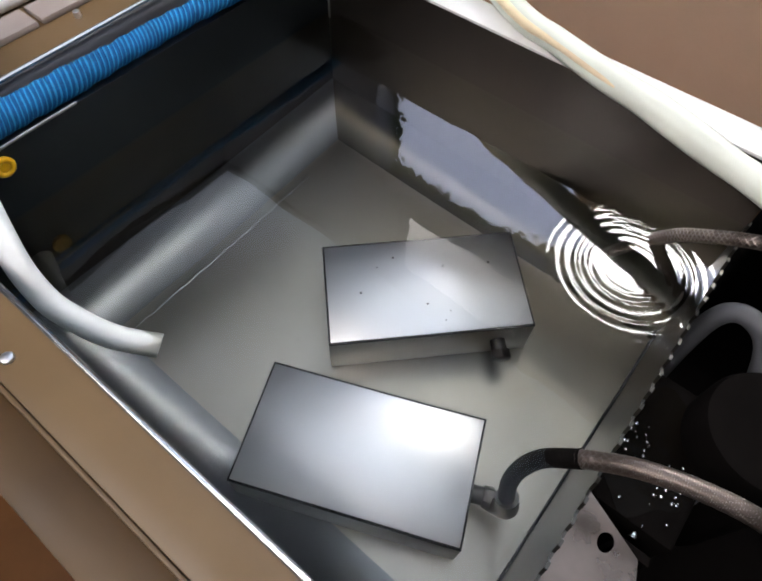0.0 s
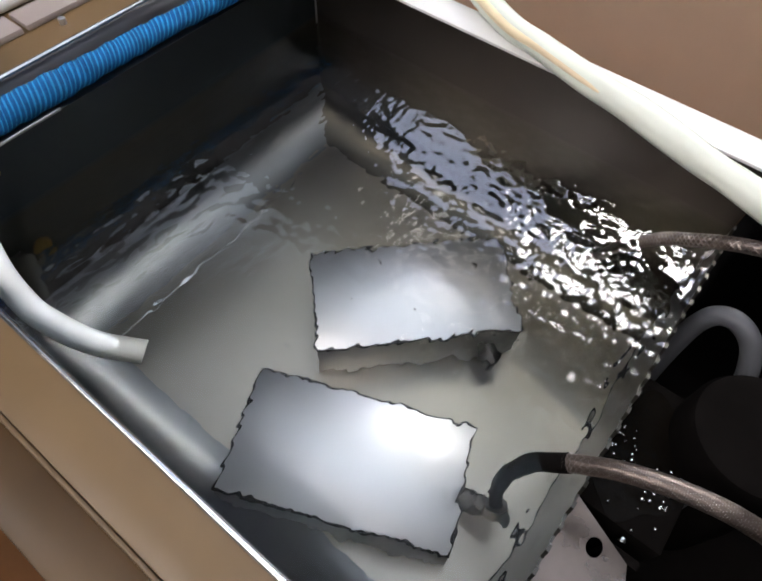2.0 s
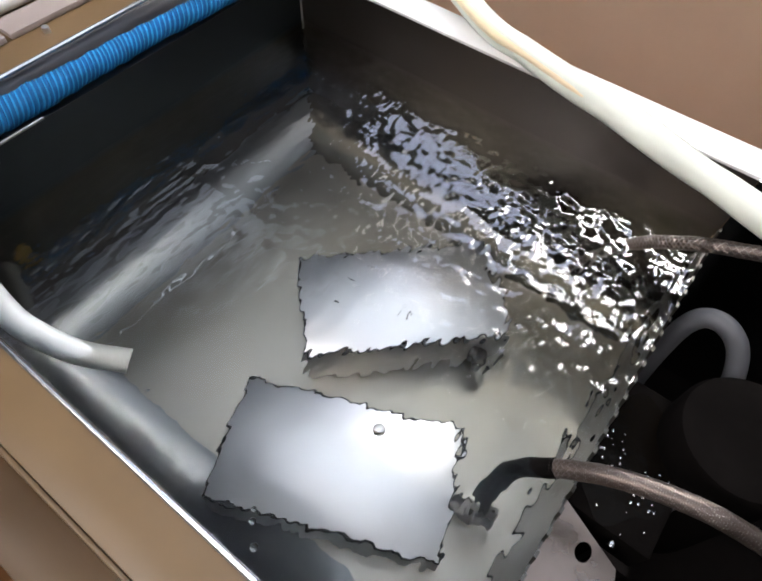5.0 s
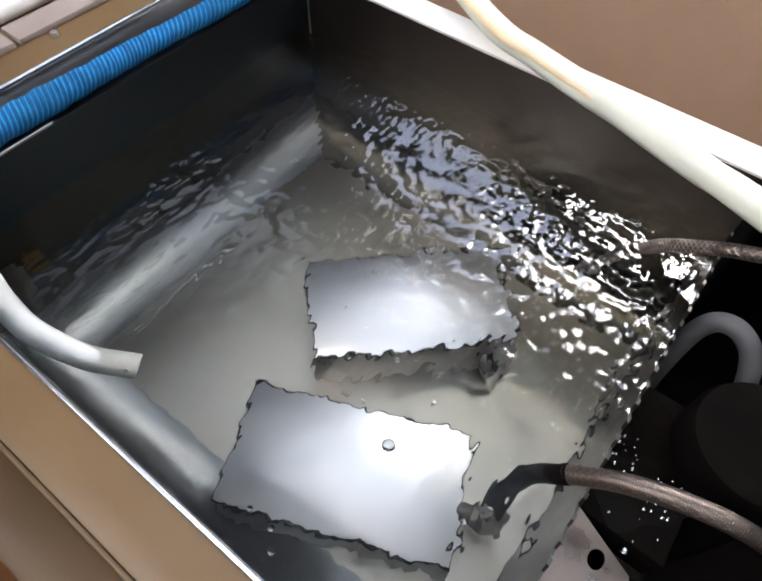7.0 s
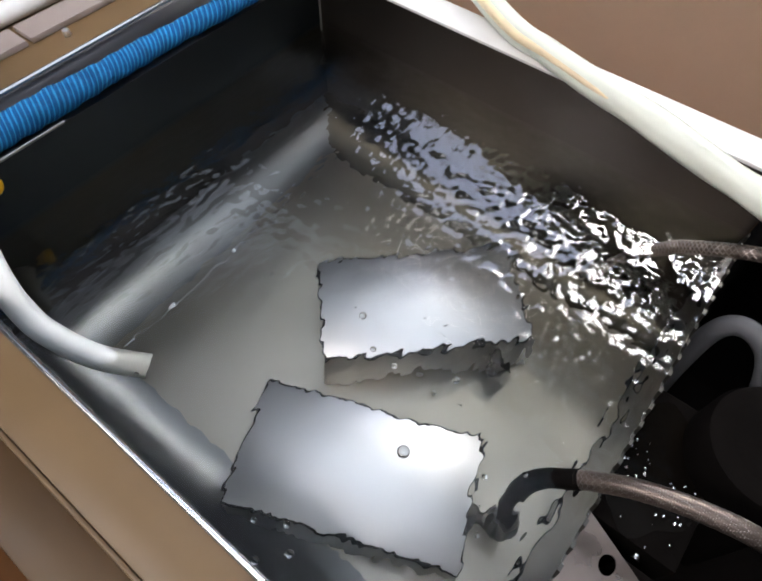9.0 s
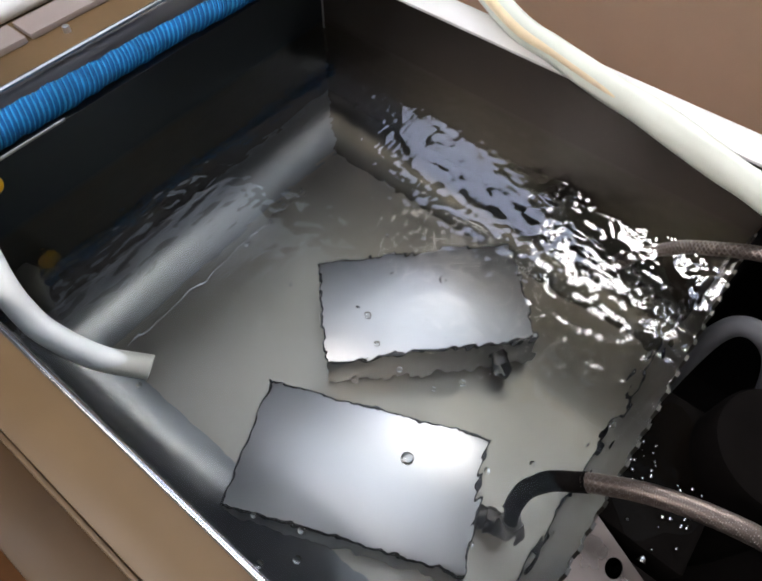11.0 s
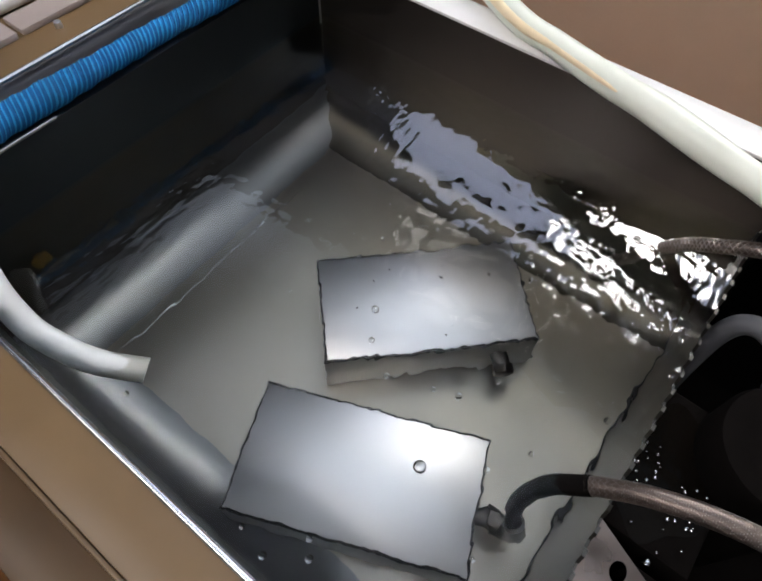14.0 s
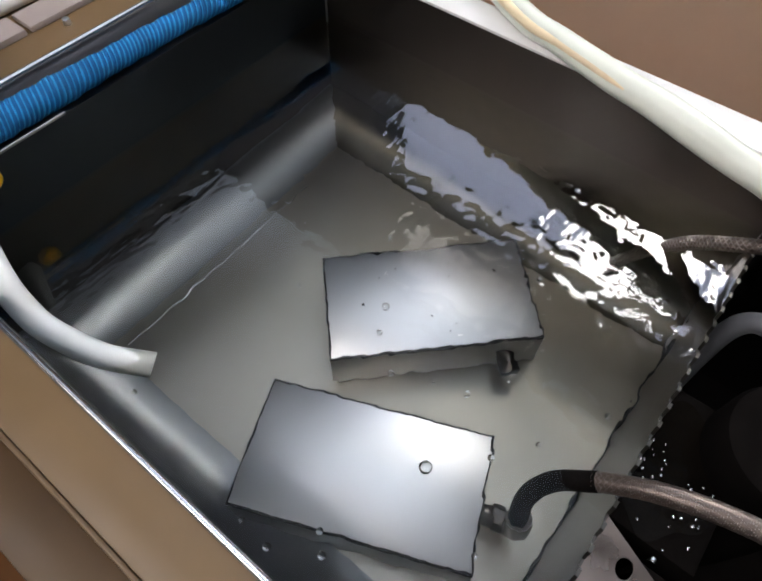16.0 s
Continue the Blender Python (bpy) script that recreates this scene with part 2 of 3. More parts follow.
LEAF_DARK = mat("dark_leaves", (0.03, 0.05, 0.025), 0.6, 0.0, 0.3, 40)
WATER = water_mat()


# ---- building blocks ----
def link(name, bm, material, parent=None, smooth=True, label=""):
    me = bpy.data.meshes.new(name)
    bmesh.ops.recalc_face_normals(bm, faces=bm.faces)
    bm.to_mesh(me)
    bm.free()
    me.materials.append(material)
    if smooth:
        me.shade_smooth()
        me.set_sharp_from_angle(angle=radians(38))
    ob = new(name, me)
    if parent:
        ob.parent = parent
    if label:
        ob["label"] = label
    return ob


def part(name, bm, material, parent, label="", smooth=True):
    return link(name, bm, material, parent, smooth, label)


def empty(name, m=None):
    ob = new(name)
    ob.empty_display_size = 0.05
    if m:
        ob.matrix_basis = m
    return ob


def slab(x0, x1, y0, y1, z0, z1, bevel=0.0, seg=2):
    bm = bmesh.new()
    bmesh.ops.create_cube(bm, size=1)
    for v in bm.verts:
        v.co = Vector(((x0 + x1) / 2 + v.co.x * (x1 - x0), (y0 + y1) / 2 + v.co.y * (y1 - y0), (z0 + z1) / 2 + v.co.z * (z1 - z0)))
    if bevel:
        bmesh.ops.bevel(bm, geom=bm.edges[:], offset=bevel, segments=seg, affect="EDGES", profile=0.5)
    return bm


def spline(points, n=12):
    """Catmull-Rom through the points (x, y, z, radius)."""
    p = [Vector(q) for q in points]
    p = [p[0] * 2 - p[1]] + p + [p[-1] * 2 - p[-2]]
    out = []
    for i in range(1, len(p) - 2):
        a, b, c, d = p[i - 1:i + 3]
        for k in range(n):
            t = k / n
            out.append(0.5 * (2 * b + (c - a) * t + (2 * a - 5 * b + 4 * c - d) * t * t + (3 * b - a - 3 * c + d) * t ** 3))
    out.append(p[-2])
    return out


def frames(path):
    """Centre, radius and two crosswise directions at every point of the path."""
    out, up = [], None
    for i, q in enumerate(path):
        a, b = path[max(i - 1, 0)], path[min(i + 1, len(path) - 1)]
        t = (Vector(b[:3]) - Vector(a[:3])).normalized()
        if up is None:
            up = Vector((0, 0, 1)) if abs(t.z) < 0.9 else Vector((1, 0, 0))
        side = t.cross(up).normalized()
        up = side.cross(t).normalized()
        out.append((Vector(q[:3]), q[3] if len(q) > 3 else 0, side, up))
    return out


def tube(points, radius=None, sides=16, n=12, hollow=0.0, wob=None):
    """A round tube along a smooth path; points are (x, y, z) with radius, or (x, y, z, radius)."""
    pts = [(*q[:3], q[3] if len(q) > 3 else radius) for q in points]
    bm = bmesh.new()
    rings = []
    fr = frames(spline(pts, n))
    for i, (c, r, s, u) in enumerate(fr):
        ring = []
        for k in range(sides):
            a = 2 * math.pi * k / sides
            rr = r * (wob(i, a) if wob else 1)
            ring.append(bm.verts.new(c + (s * math.cos(a) + u * math.sin(a)) * rr))
        rings.append(ring)
    for a, b in zip(rings, rings[1:]):
        for k in range(sides):
            bm.faces.new((a[k], a[(k + 1) % sides], b[(k + 1) % sides], b[k]))
    if hollow:
        for end, inner in ((rings[0], fr[0]), (rings[-1], fr[-1])):
            c = inner[0]
            hole = [bm.verts.new(c + (v.co - c) * hollow) for v in end]
            back = 1 if end is rings[0] else -2
            deep = [bm.verts.new(fr[back][0] + (v.co - rings[back][k].co.lerp(v.co, 1) + rings[back][k].co - fr[back][0]) * hollow) for k, v in enumerate(end)]
            for k in range(sides):
                j = (k + 1) % sides
                bm.faces.new((end[k], end[j], hole[j], hole[k]))
                bm.faces.new((hole[k], hole[j], deep[j], deep[k]))
            bm.faces.new(deep)
    else:
        bm.faces.new(rings[0])
        bm.faces.new(rings[-1])
    return bm


def disc(x, y, z, r, h, sides=24, axis="Z", bevel=0.0):
    bm = bmesh.new()
    m = Matrix.Translation((x, y, z))
    if axis == "X":
        m = m @ Matrix.Rotation(radians(90), 4, "Y")
    if axis == "Y":
        m = m @ Matrix.Rotation(radians(90), 4, "X")
    bmesh.ops.create_cone(bm, cap_ends=True, segments=sides, radius1=r, radius2=r, depth=h, matrix=m)
    if bevel:
        bmesh.ops.bevel(bm, geom=[e for e in bm.edges if len(e.link_faces) == 2 and e.calc_face_angle() > 1], offset=bevel, segments=2, affect="EDGES", profile=0.5)
    return bm


def join(*bms):
    out = bmesh.new()
    for b in bms:
        me = bpy.data.meshes.new("tmp")
        b.to_mesh(me)
        b.free()
        out.from_mesh(me)
        bpy.data.meshes.remove(me)
    return out


# ---- sizes of the tank, heights over the water ----
X0, L, W, RIM, DEPTH = 0.0, 0.632, 0.579, 0.082, 0.2743
TOP, BED = WL + RIM, WL - DEPTH
X_END = 0.93


# ---- the room ----
def room():
    x0, x1, y0, y1, top = -2.2, 2.6, -1.3, 1.08, 3.35
    tagged(link("floor", slab(x0 - 0.2, x1 + 0.2, y0 - 0.2, y1 + 0.2, -0.12, 0), FLOOR_ORANGE, None, False), "orange brown tiled floor of the room", "floor", kind="structure")
    sx0, sx1, sy0, sy1 = -2.15, 2.1, -0.80, 1.06
    lid = join(slab(x0 - 0.2, sx0, y0 - 0.2, y1 + 0.2, top, top + 0.1), slab(sx1, x1 + 0.2, y0 - 0.2, y1 + 0.2, top, top + 0.1),
               slab(sx0, sx1, y0 - 0.2, sy0, top, top + 0.1), slab(sx0, sx1, sy1, y1 + 0.2, top, top + 0.1))
    # glowing panel out of view, added for light from overhead
    tagged(link("skylight", slab(sx0, sx1, sy0, sy1, top + 0.06, top + 0.08), CEILING_GLOW, None, False), "unseen glowing ceiling panel added for light from above", "skylight", kind="structure")
    # ceiling is out of view, kept dark to dim the bed's reflections
    tagged(link("ceiling", lid, CEILING_DARK, None, False), "unseen dark ceiling round the added glowing panel", "ceiling", kind="structure")
    tagged(link("wall_west", slab(x0 - 0.2, x0, y0, y1, 0, top), WALL_GREY, None, False), "plain grey plaster wall", "wall", kind="structure")
    tagged(link("wall_east", slab(x1, x1 + 0.2, y0, y1, 0, top), WALL_GREY, None, False), "plain grey plaster wall", "wall", kind="structure")
    tagged(link("wall_north", slab(x0 - 0.2, x1 + 0.2, y1, y1 + 0.2, 0, 1.35), WALL_TAN, None, False), "brown plaster wall behind the tank", "wall", kind="structure")
    # the window in the wall behind the tank
    wx0, wx1, wz0, wz1 = -0.76, 0.90, 1.62, 2.55
    cx0, cx1, cz0, cz1 = -0.60, 0.22, 2.70, 3.34
    ya, yb = y1 + 0.005, y1 + 0.2
    upper = join(slab(x0 - 0.2, wx0, ya, yb, 1.35, wz1), slab(wx1, x1 + 0.2, ya, yb, 1.35, wz1), slab(wx0, wx1, ya, yb, 1.35, wz0), slab(x0 - 0.2, x1 + 0.2, ya, yb, wz1, cz0),
                 slab(x0 - 0.2, cx0, ya, yb, cz0, cz1), slab(cx1, x1 + 0.2, ya, yb, cz0, cz1), slab(x0 - 0.2, x1 + 0.2, ya, yb, cz1, top))
    tagged(link("wall_north_upper", upper, WALL_GREY, None, False), "grey upper part of the wall behind the tank", "wall", kind="structure")
    # unseen glowing panel, added so the far box's lid shines
    tagged(link("lid_panel", slab(cx0, cx1, y1 + 0.12, y1 + 0.14, cz0, cz1), LID_GLOW, None, False), "unseen glowing panel added high in the wall to brighten a lid", "window", kind="structure")
    # an unseen window across the room, added to light the brown wall
    vx0, vx1, vz0, vz1 = -0.9, 1.2, 1.85, 3.15
    wall = join(slab(x0 - 0.2, vx0, y0 - 0.2, y0, 0, top), slab(vx1, x1 + 0.2, y0 - 0.2, y0, 0, top), slab(vx0, vx1, y0 - 0.2, y0, 0, vz0), slab(vx0, vx1, y0 - 0.2, y0, vz1, top))
    tagged(link("wall_south", wall, WALL_GREY, None, False), "unseen grey plaster wall round the added window", "wall", kind="structure")
    tagged(link("fill_window", slab(vx0, vx1, y0 - 0.14, y0 - 0.12, vz0, vz1), ROOM_FILL, None, False), "unseen glowing window added to brighten the room", "window", kind="structure")
    y = y1 + 0.16
    for name, a, b, m in (("backdrop_sky", wx0, 0.205, SKY_BLUE), ("backdrop_glare", 0.206, 0.80, SKY_WHITE), ("backdrop_shade", 0.801, wx1, SKY_BLUE)):
        tagged(link(name, slab(a, b, y, y + 0.02, wz0 - 0.01, wz1 + 0.01), m, None, False), "bright daylight outside the window", "backdrop", kind="structure")
    # leaves of a creeper that fringe the window outside
    rs = random.Random(21)
    leaves = bmesh.new()
    for k in range(420):
        if k % 3:
            px, pz = rs.uniform(wx0, 0.30), wz1 - abs(rs.gauss(0, 0.03)) - 0.01 * math.sin(9 * k)
        else:
            px, pz = wx0 + abs(rs.gauss(0, 0.035)), rs.uniform(wz0, wz1)
        c, a, r = Vector((px, y - 0.02 - rs.random() * 0.015, pz)), rs.uniform(0, 6.28), rs.uniform(0.012, 0.030)
        u, w = Vector((math.cos(a), rs.uniform(-0.3, 0.3), math.sin(a))), Vector((-math.sin(a), 0, math.cos(a)))
        leaves.faces.new([leaves.verts.new(c + u * (r * p) + w * (r * q)) for p, q in ((-1, 0), (-0.3, 0.5), (0.5, 0.4), (1, 0), (0.5, -0.4), (-0.3, -0.5))])
    tagged(link("creeper", leaves, LEAF_DARK, None, False), "dark creeper leaves fringing the window outside", "creeper", kind="stuff")
    tagged(link("wooden_beam", tube([(0.10, y1 - 0.03, 1.74), (0.30, y1 - 0.03, 1.93), (0.46, y1 - 0.03, 2.06), (0.66, y1 - 0.03, 2.19), (0.86, y1 - 0.03, 2.33)], 0.033, 12, 6), WOOD_BROWN), "brown wooden beam leaning across the window", "beam")


def frosted(name, colour, axis, start, end, low, high):
    """Added glowing panels out of view, graded from low to high along one axis."""
    m = glow(name, colour, 1.0)
    nt = m.node_tree
    sep, geo, rise = nt.nodes.new("ShaderNodeSeparateXYZ"), nt.nodes.new("ShaderNodeNewGeometry"), nt.nodes.new("ShaderNodeMapRange")
    rise.interpolation_type = "SMOOTHSTEP"
    rise.inputs["From Min"].default_value, rise.inputs["From Max"].default_value = start, end
    rise.inputs["To Min"].default_value, rise.inputs["To Max"].default_value = low, high
    nt.links.new(geo.outputs["Position"], sep.inputs[0])
    nt.links.new(sep.outputs[axis], rise.inputs["Value"])
    nt.links.new(rise.outputs[0], nt.nodes["Principled BSDF"].inputs["Emission Strength"])
    return m


CEILING_GLOW = frosted("ceiling_glow_panel", (0.74, 0.85, 1.0), "Y", -0.30, 1.15, 0.10, 0.80)
LID_GLOW = frosted("lid_glow_panel", (1.0, 0.97, 0.93), "Z", 2.66, 2.95, 0.8, 4.0)
ROOM_FILL = glow("room_fill_glow", (1.0, 0.93, 0.925), 6.6)
SKY_BLUE = glow("hazy_blue_daylight", (0.62, 0.68, 0.90), 2.9)
SKY_WHITE = glow("white_daylight", (1.0, 0.98, 0.97), 20.0)
room()


# ---- the tank ----
def basin():
    """Open steel pan, rounded where the walls meet the bed."""
    bm = bmesh.new()
    v = {(i, j, k): bm.verts.new((L if i else X0, 0 if j else -W, TOP if k else BED)) for i in (0, 1) for j in (0, 1) for k in (0, 1)}
    for q in (((0, 0, 0), (1, 0, 0), (1, 1, 0), (0, 1, 0)), ((0, 0, 0), (0, 1, 0), (0, 1, 1), (0, 0, 1)),
              ((0, 1, 0), (1, 1, 0), (1, 1, 1), (0, 1, 1)), ((0, 0, 0), (0, 0, 1), (1, 0, 1), (1, 0, 0))):
        bm.faces.new([v[a] for a in q])
    low = [e for e in bm.edges if len(e.link_faces) == 2 and all(p.co.z < BED + 0.01 for p in e.verts)]
    bmesh.ops.bevel(bm, geom=low, offset=0.065, segments=16, affect="EDGES", profile=0.5)
    return bm


def tank():
    t = tagged(empty("wash_tank"), "stainless steel ultrasonic cleaning tank filled with water", "tank")
    pan = part("basin", basin(), BASIN_SHADED, t, "rounded brushed steel basin")
    me = pan.data
    for m in (BED_STEEL, SIDE_SHADED, FILLET_STEEL):
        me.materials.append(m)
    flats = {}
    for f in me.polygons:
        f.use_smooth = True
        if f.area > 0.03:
            # bed keeps bright steel; walls and back bend take the shaded colours
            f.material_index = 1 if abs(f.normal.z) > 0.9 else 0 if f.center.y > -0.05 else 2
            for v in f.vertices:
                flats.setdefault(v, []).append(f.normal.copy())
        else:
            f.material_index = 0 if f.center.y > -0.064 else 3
    around = {}
    for f in me.polygons:
        for v in f.vertices:
            around.setdefault(v, []).append(f.normal.copy())
    normals = []
    for f in me.polygons:
        for v in f.vertices:
            if f.area > 0.03:
                normals.append(f.normal.copy())
            elif v in flats:
                normals.append(max(flats[v], key=lambda n: n.dot(f.normal)))
            else:
                normals.append(sum(around[v], Vector()).normalized())
    me.normals_split_custom_set(normals)
    # overflow chamber behind the weir
    # floor and two walls carry the chamber's unlit depth as near-black colour
    part("chamber_floor", slab(L + 0.001, X_END, -W, 0, BED - 0.003, BED), BLACK, t)
    part("chamber_wall", slab(X_END, X_END + 0.003, -W, 0, BED, TOP), BLACK, t)
    part("chamber_wall", slab(L + 0.001, X_END, 0, 0.003, BED, TOP), STEEL_WALL, t)
    part("chamber_wall", slab(L + 0.001, X_END, -W - 0.003, -W, BED, TOP), BLACK, t)
    # weir with notched edge
    bm = bmesh.new()
    y, prof = -W, []
    pitch = 0.021
    n = int(W / pitch)
    for i in range(n):
        y = -W + (i + 0.5) * W / n
        prof += [(y - 0.0075, 0.004), (y - 0.0035, -0.007), (y + 0.0035, -0.007), (y + 0.0075, 0.004)]
    prof = [(-W, 0.004)] + prof + [(0, 0.004)]
    for a, b in zip(prof, prof[1:]):
        q = [(a[0], BED - WL), (b[0], BED - WL), b, a]
        f = [bm.verts.new((L, p[0], WL + p[1])) for p in q]
        g = [bm.verts.new((L + 0.003, p[0], WL + p[1])) for p in q]
        bm.faces.new(f)
        bm.faces.new(g[::-1])
        bm.faces.new((f[3], f[2], g[2], g[3]))
    part("weir_plate", bm, WEIR_DARKENED, t, "notched overflow weir", False)
    part("weld_seam", tube([(L - 0.0012, -W + 0.057, BED + 0.0008), (L - 0.0012, -0.3, BED + 0.0008), (L - 0.0012, -0.002, BED + 0.0008)], 0.0022, 8, 4), GASKET, t, "dark seam at the foot of the weir")
    rs = random.Random(4)
    crease = [(0.081 + rs.uniform(-0.0012, 0.0012), -0.50 + 0.0115 * k, BED + 0.0004, 0.0011 * (0.6 + 0.5 * math.sin(math.pi * k / 30)) * rs.uniform(0.7, 1.3)) for k in range(31)]
    part("bend_crease", tube(crease, None, 8, 3), STEEL_LIP, t, "bright uneven crease where the bed bends up")
    part("corner_seam", tube([(0.0015, -0.0015, WL - 0.02), (0.0015, -0.0015, WL + 0.03), (0.0015, -0.0015, TOP - 0.005)], 0.0013, 8, 4), STEEL, t, "thin bright weld in the corner")
    # the rim's flanges
    part("front_flange", slab(-0.23, X_END + 0.06, -W - 0.049, -W, TOP - 0.003, TOP + 0.001, 0.0015), TAN_METAL, t)
    part("front_lip", tube([(-0.003, -W - 0.001, TOP + 0.0005), (0.4, -W - 0.001, TOP + 0.0005), (X_END, -W - 0.001, TOP + 0.0005)], 0.003, 10, 4), STEEL_LIP, t)
    part("front_fold", slab(-0.24, X_END + 0.07, -W - 0.054, -W - 0.0495, TOP - 0.036, TOP - 0.002, 0.002), TAN_METAL, t)
    part("front_step", slab(-0.24, X_END + 0.07, -W - 0.103, -W - 0.0545, TOP - 0.036, TOP - 0.032, 0.0015), BROWN_METAL, t)
    part("left_lip", tube([(-0.089, -W, TOP + 0.0005), (-0.092, -0.3, TOP + 0.0005), (-0.095, 0.0, TOP + 0.0005)], 0.004, 12, 4), STEEL_LIP, t)
    part("left_ledge", slab(-0.240, -0.094, -W, 0.10, TOP - 0.006, TOP - 0.002), TAN_METAL, t)
    part("left_flange", slab(-0.0925, X0 - 0.0005, -W, 0.003, TOP - 0.004, TOP - 0.0015, 0.001), DARK_FLANGE, t, "dark dull steel flange beside the basin")
    for y0, y1 in ((-W + 0.01, -0.345), (-0.339, 0.09)):
        part("side_panel", slab(-0.186, -0.147, y0, y1, TOP - 0.0018, TOP + 0.006, 0.0015), PANEL_PINK, t)
    # the sunlit glare on the back rim is put into its white colour
    part("back_flange", slab(-0.093, X_END + 0.06, 0.0035, 0.048, TOP - 0.003, TOP + 0.001, 0.001), FLANGE_GLARE, t)
    part("right_flange", slab(X_END + 0.0035, X_END + 0.06, -W, 0.003, TOP - 0.003, TOP + 0.001), TAN_METAL, t)
    # cabinet panels round the basin
    part("cabinet_front", slab(-0.24, X_END + 0.07, -W - 0.100, -W - 0.097, 0.05, TOP - 0.037), TAN_METAL, t)
    part("cabinet_back", slab(-0.24, X_END + 0.07, 0.044, 0.047, 0.05, TOP - 0.004), TAN_METAL, t)
    part("cabinet_side", slab(-0.243, -0.2402, -W - 0.100, 0.047, 0.05, TOP - 0.009), TAN_METAL, t)
    part("cabinet_side", slab(X_END + 0.0702, X_END + 0.073, -W - 0.100, 0.047, 0.05, TOP - 0.004), TAN_METAL, t)
    part("base", slab(-0.22, X_END + 0.05, -W - 0.08, 0.03, 0.0, 0.05), BLACK, t)
    for x, y in ((0.213, -W - 0.034), (0.62, -W - 0.034), (-0.05, -W - 0.034)):
        part("screw", disc(x, y, TOP + 0.0025, 0.0055, 0.004, 20, "Z", 0.0015), STEEL_BRIGHT, t)
    for y in (-0.303, -0.03, -0.53):
        part("bolt", disc(-0.132, y, TOP + 0.001, 0.0045, 0.009, 12, "Z", 0.001), STEEL_BRIGHT, t)
    return t


tank()


def water():
    """The water's face, one level sheet that bobs as the cleaner works."""
    bm = bmesh.new()
    a, b, c = X0 + 0.0005, L - 0.0005, -W + 0.0005
    n = 40
    grid = [[bm.verts.new((a + (b - a) * i / n, c + (-0.0005 - c) * j / n, 0)) for j in range(n + 1)] for i in range(n + 1)]
    for i in range(n):
        for j in range(n):
            bm.faces.new((grid[i][j], grid[i + 1][j], grid[i + 1][j + 1], grid[i][j + 1]))
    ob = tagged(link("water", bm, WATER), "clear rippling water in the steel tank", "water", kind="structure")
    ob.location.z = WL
    return ob


water_face = water()


# ---- transducer boxes ----
BW, BH, HL = 0.1463, 0.0866, 0.1306


def transducer(x, y, turn, outlet):
    ob = tagged(empty("transducer_box", pose(x, y, BED, 0, 0, turn)), "sealed stainless steel box lying on the tank bed under water", "transducer box", "transducer boxes")
    part("housing", slab(-HL, HL, -BW / 2, BW / 2, 0.0, BH - 0.0045, 0.002, 2), STEEL, ob)
    part("gasket", slab(-HL, HL, -BW / 2, BW / 2, BH - 0.0044, BH - 0.0012, 0.0008), GASKET, ob, "dark seam under the lid")
    part("lid", slab(-HL + 0.0025, HL - 0.0025, -BW / 2 + 0.0028, BW / 2 - 0.0028, BH - 0.0011, BH, 0.0004), STEEL_BRIGHT, ob, "satin steel lid")
    (u, v), axis = outlet
    du, dv = (1, 0) if axis == "X" else (0, -1)
    # shadow on the connector and nut is put into their dark steel
    part("connector", disc(u + 0.007 * du, v + 0.007 * dv, 0.0435, 0.0105, 0.0175, 20, axis, 0.002), DARKENED_FITTING, ob)
    part("nut", disc(u + 0.021 * du, v + 0.021 * dv, 0.0435, 0.0135, 0.0122, 6, axis, 0.001), DARKENED_FITTING, ob)
    return ob


far_box = transducer(0.3582, -0.2242, 45.3, ((0.087, -BW / 2), "Y"))
near_box = transducer(0.4305, -0.4414, 23.4, ((HL, -0.0044), "X"))
rs = random.Random(5)
for k in range(9):
    part("bead", disc(rs.uniform(-0.09, 0.10), rs.uniform(-0.055, 0.055), BH + 0.0004, rs.uniform(0.0008, 0.0016), 0.0008, 8), GASKET, far_box)


def strands(points, radius, count, turns, thick):
    """Crossing wires wound both ways round a hose."""
    fr = frames(spline([(*q[:3], radius) for q in points], 24))
    bms = []
    for way in (1, -1):
        for k in range(count):
            pts = []
            for i, (c, r, s, u) in enumerate(fr):
                a = way * 2 * math.pi * turns * i / (len(fr) - 1) + 2 * math.pi * k / count
                lift = radius + thick * 0.35 * (1 + way * math.sin(a * count))
                pts.append((*(c + (s * math.cos(a) + u * math.sin(a)) * lift), thick))
            bms.append(tube(pts, None, 4, 1))
    return join(*bms)


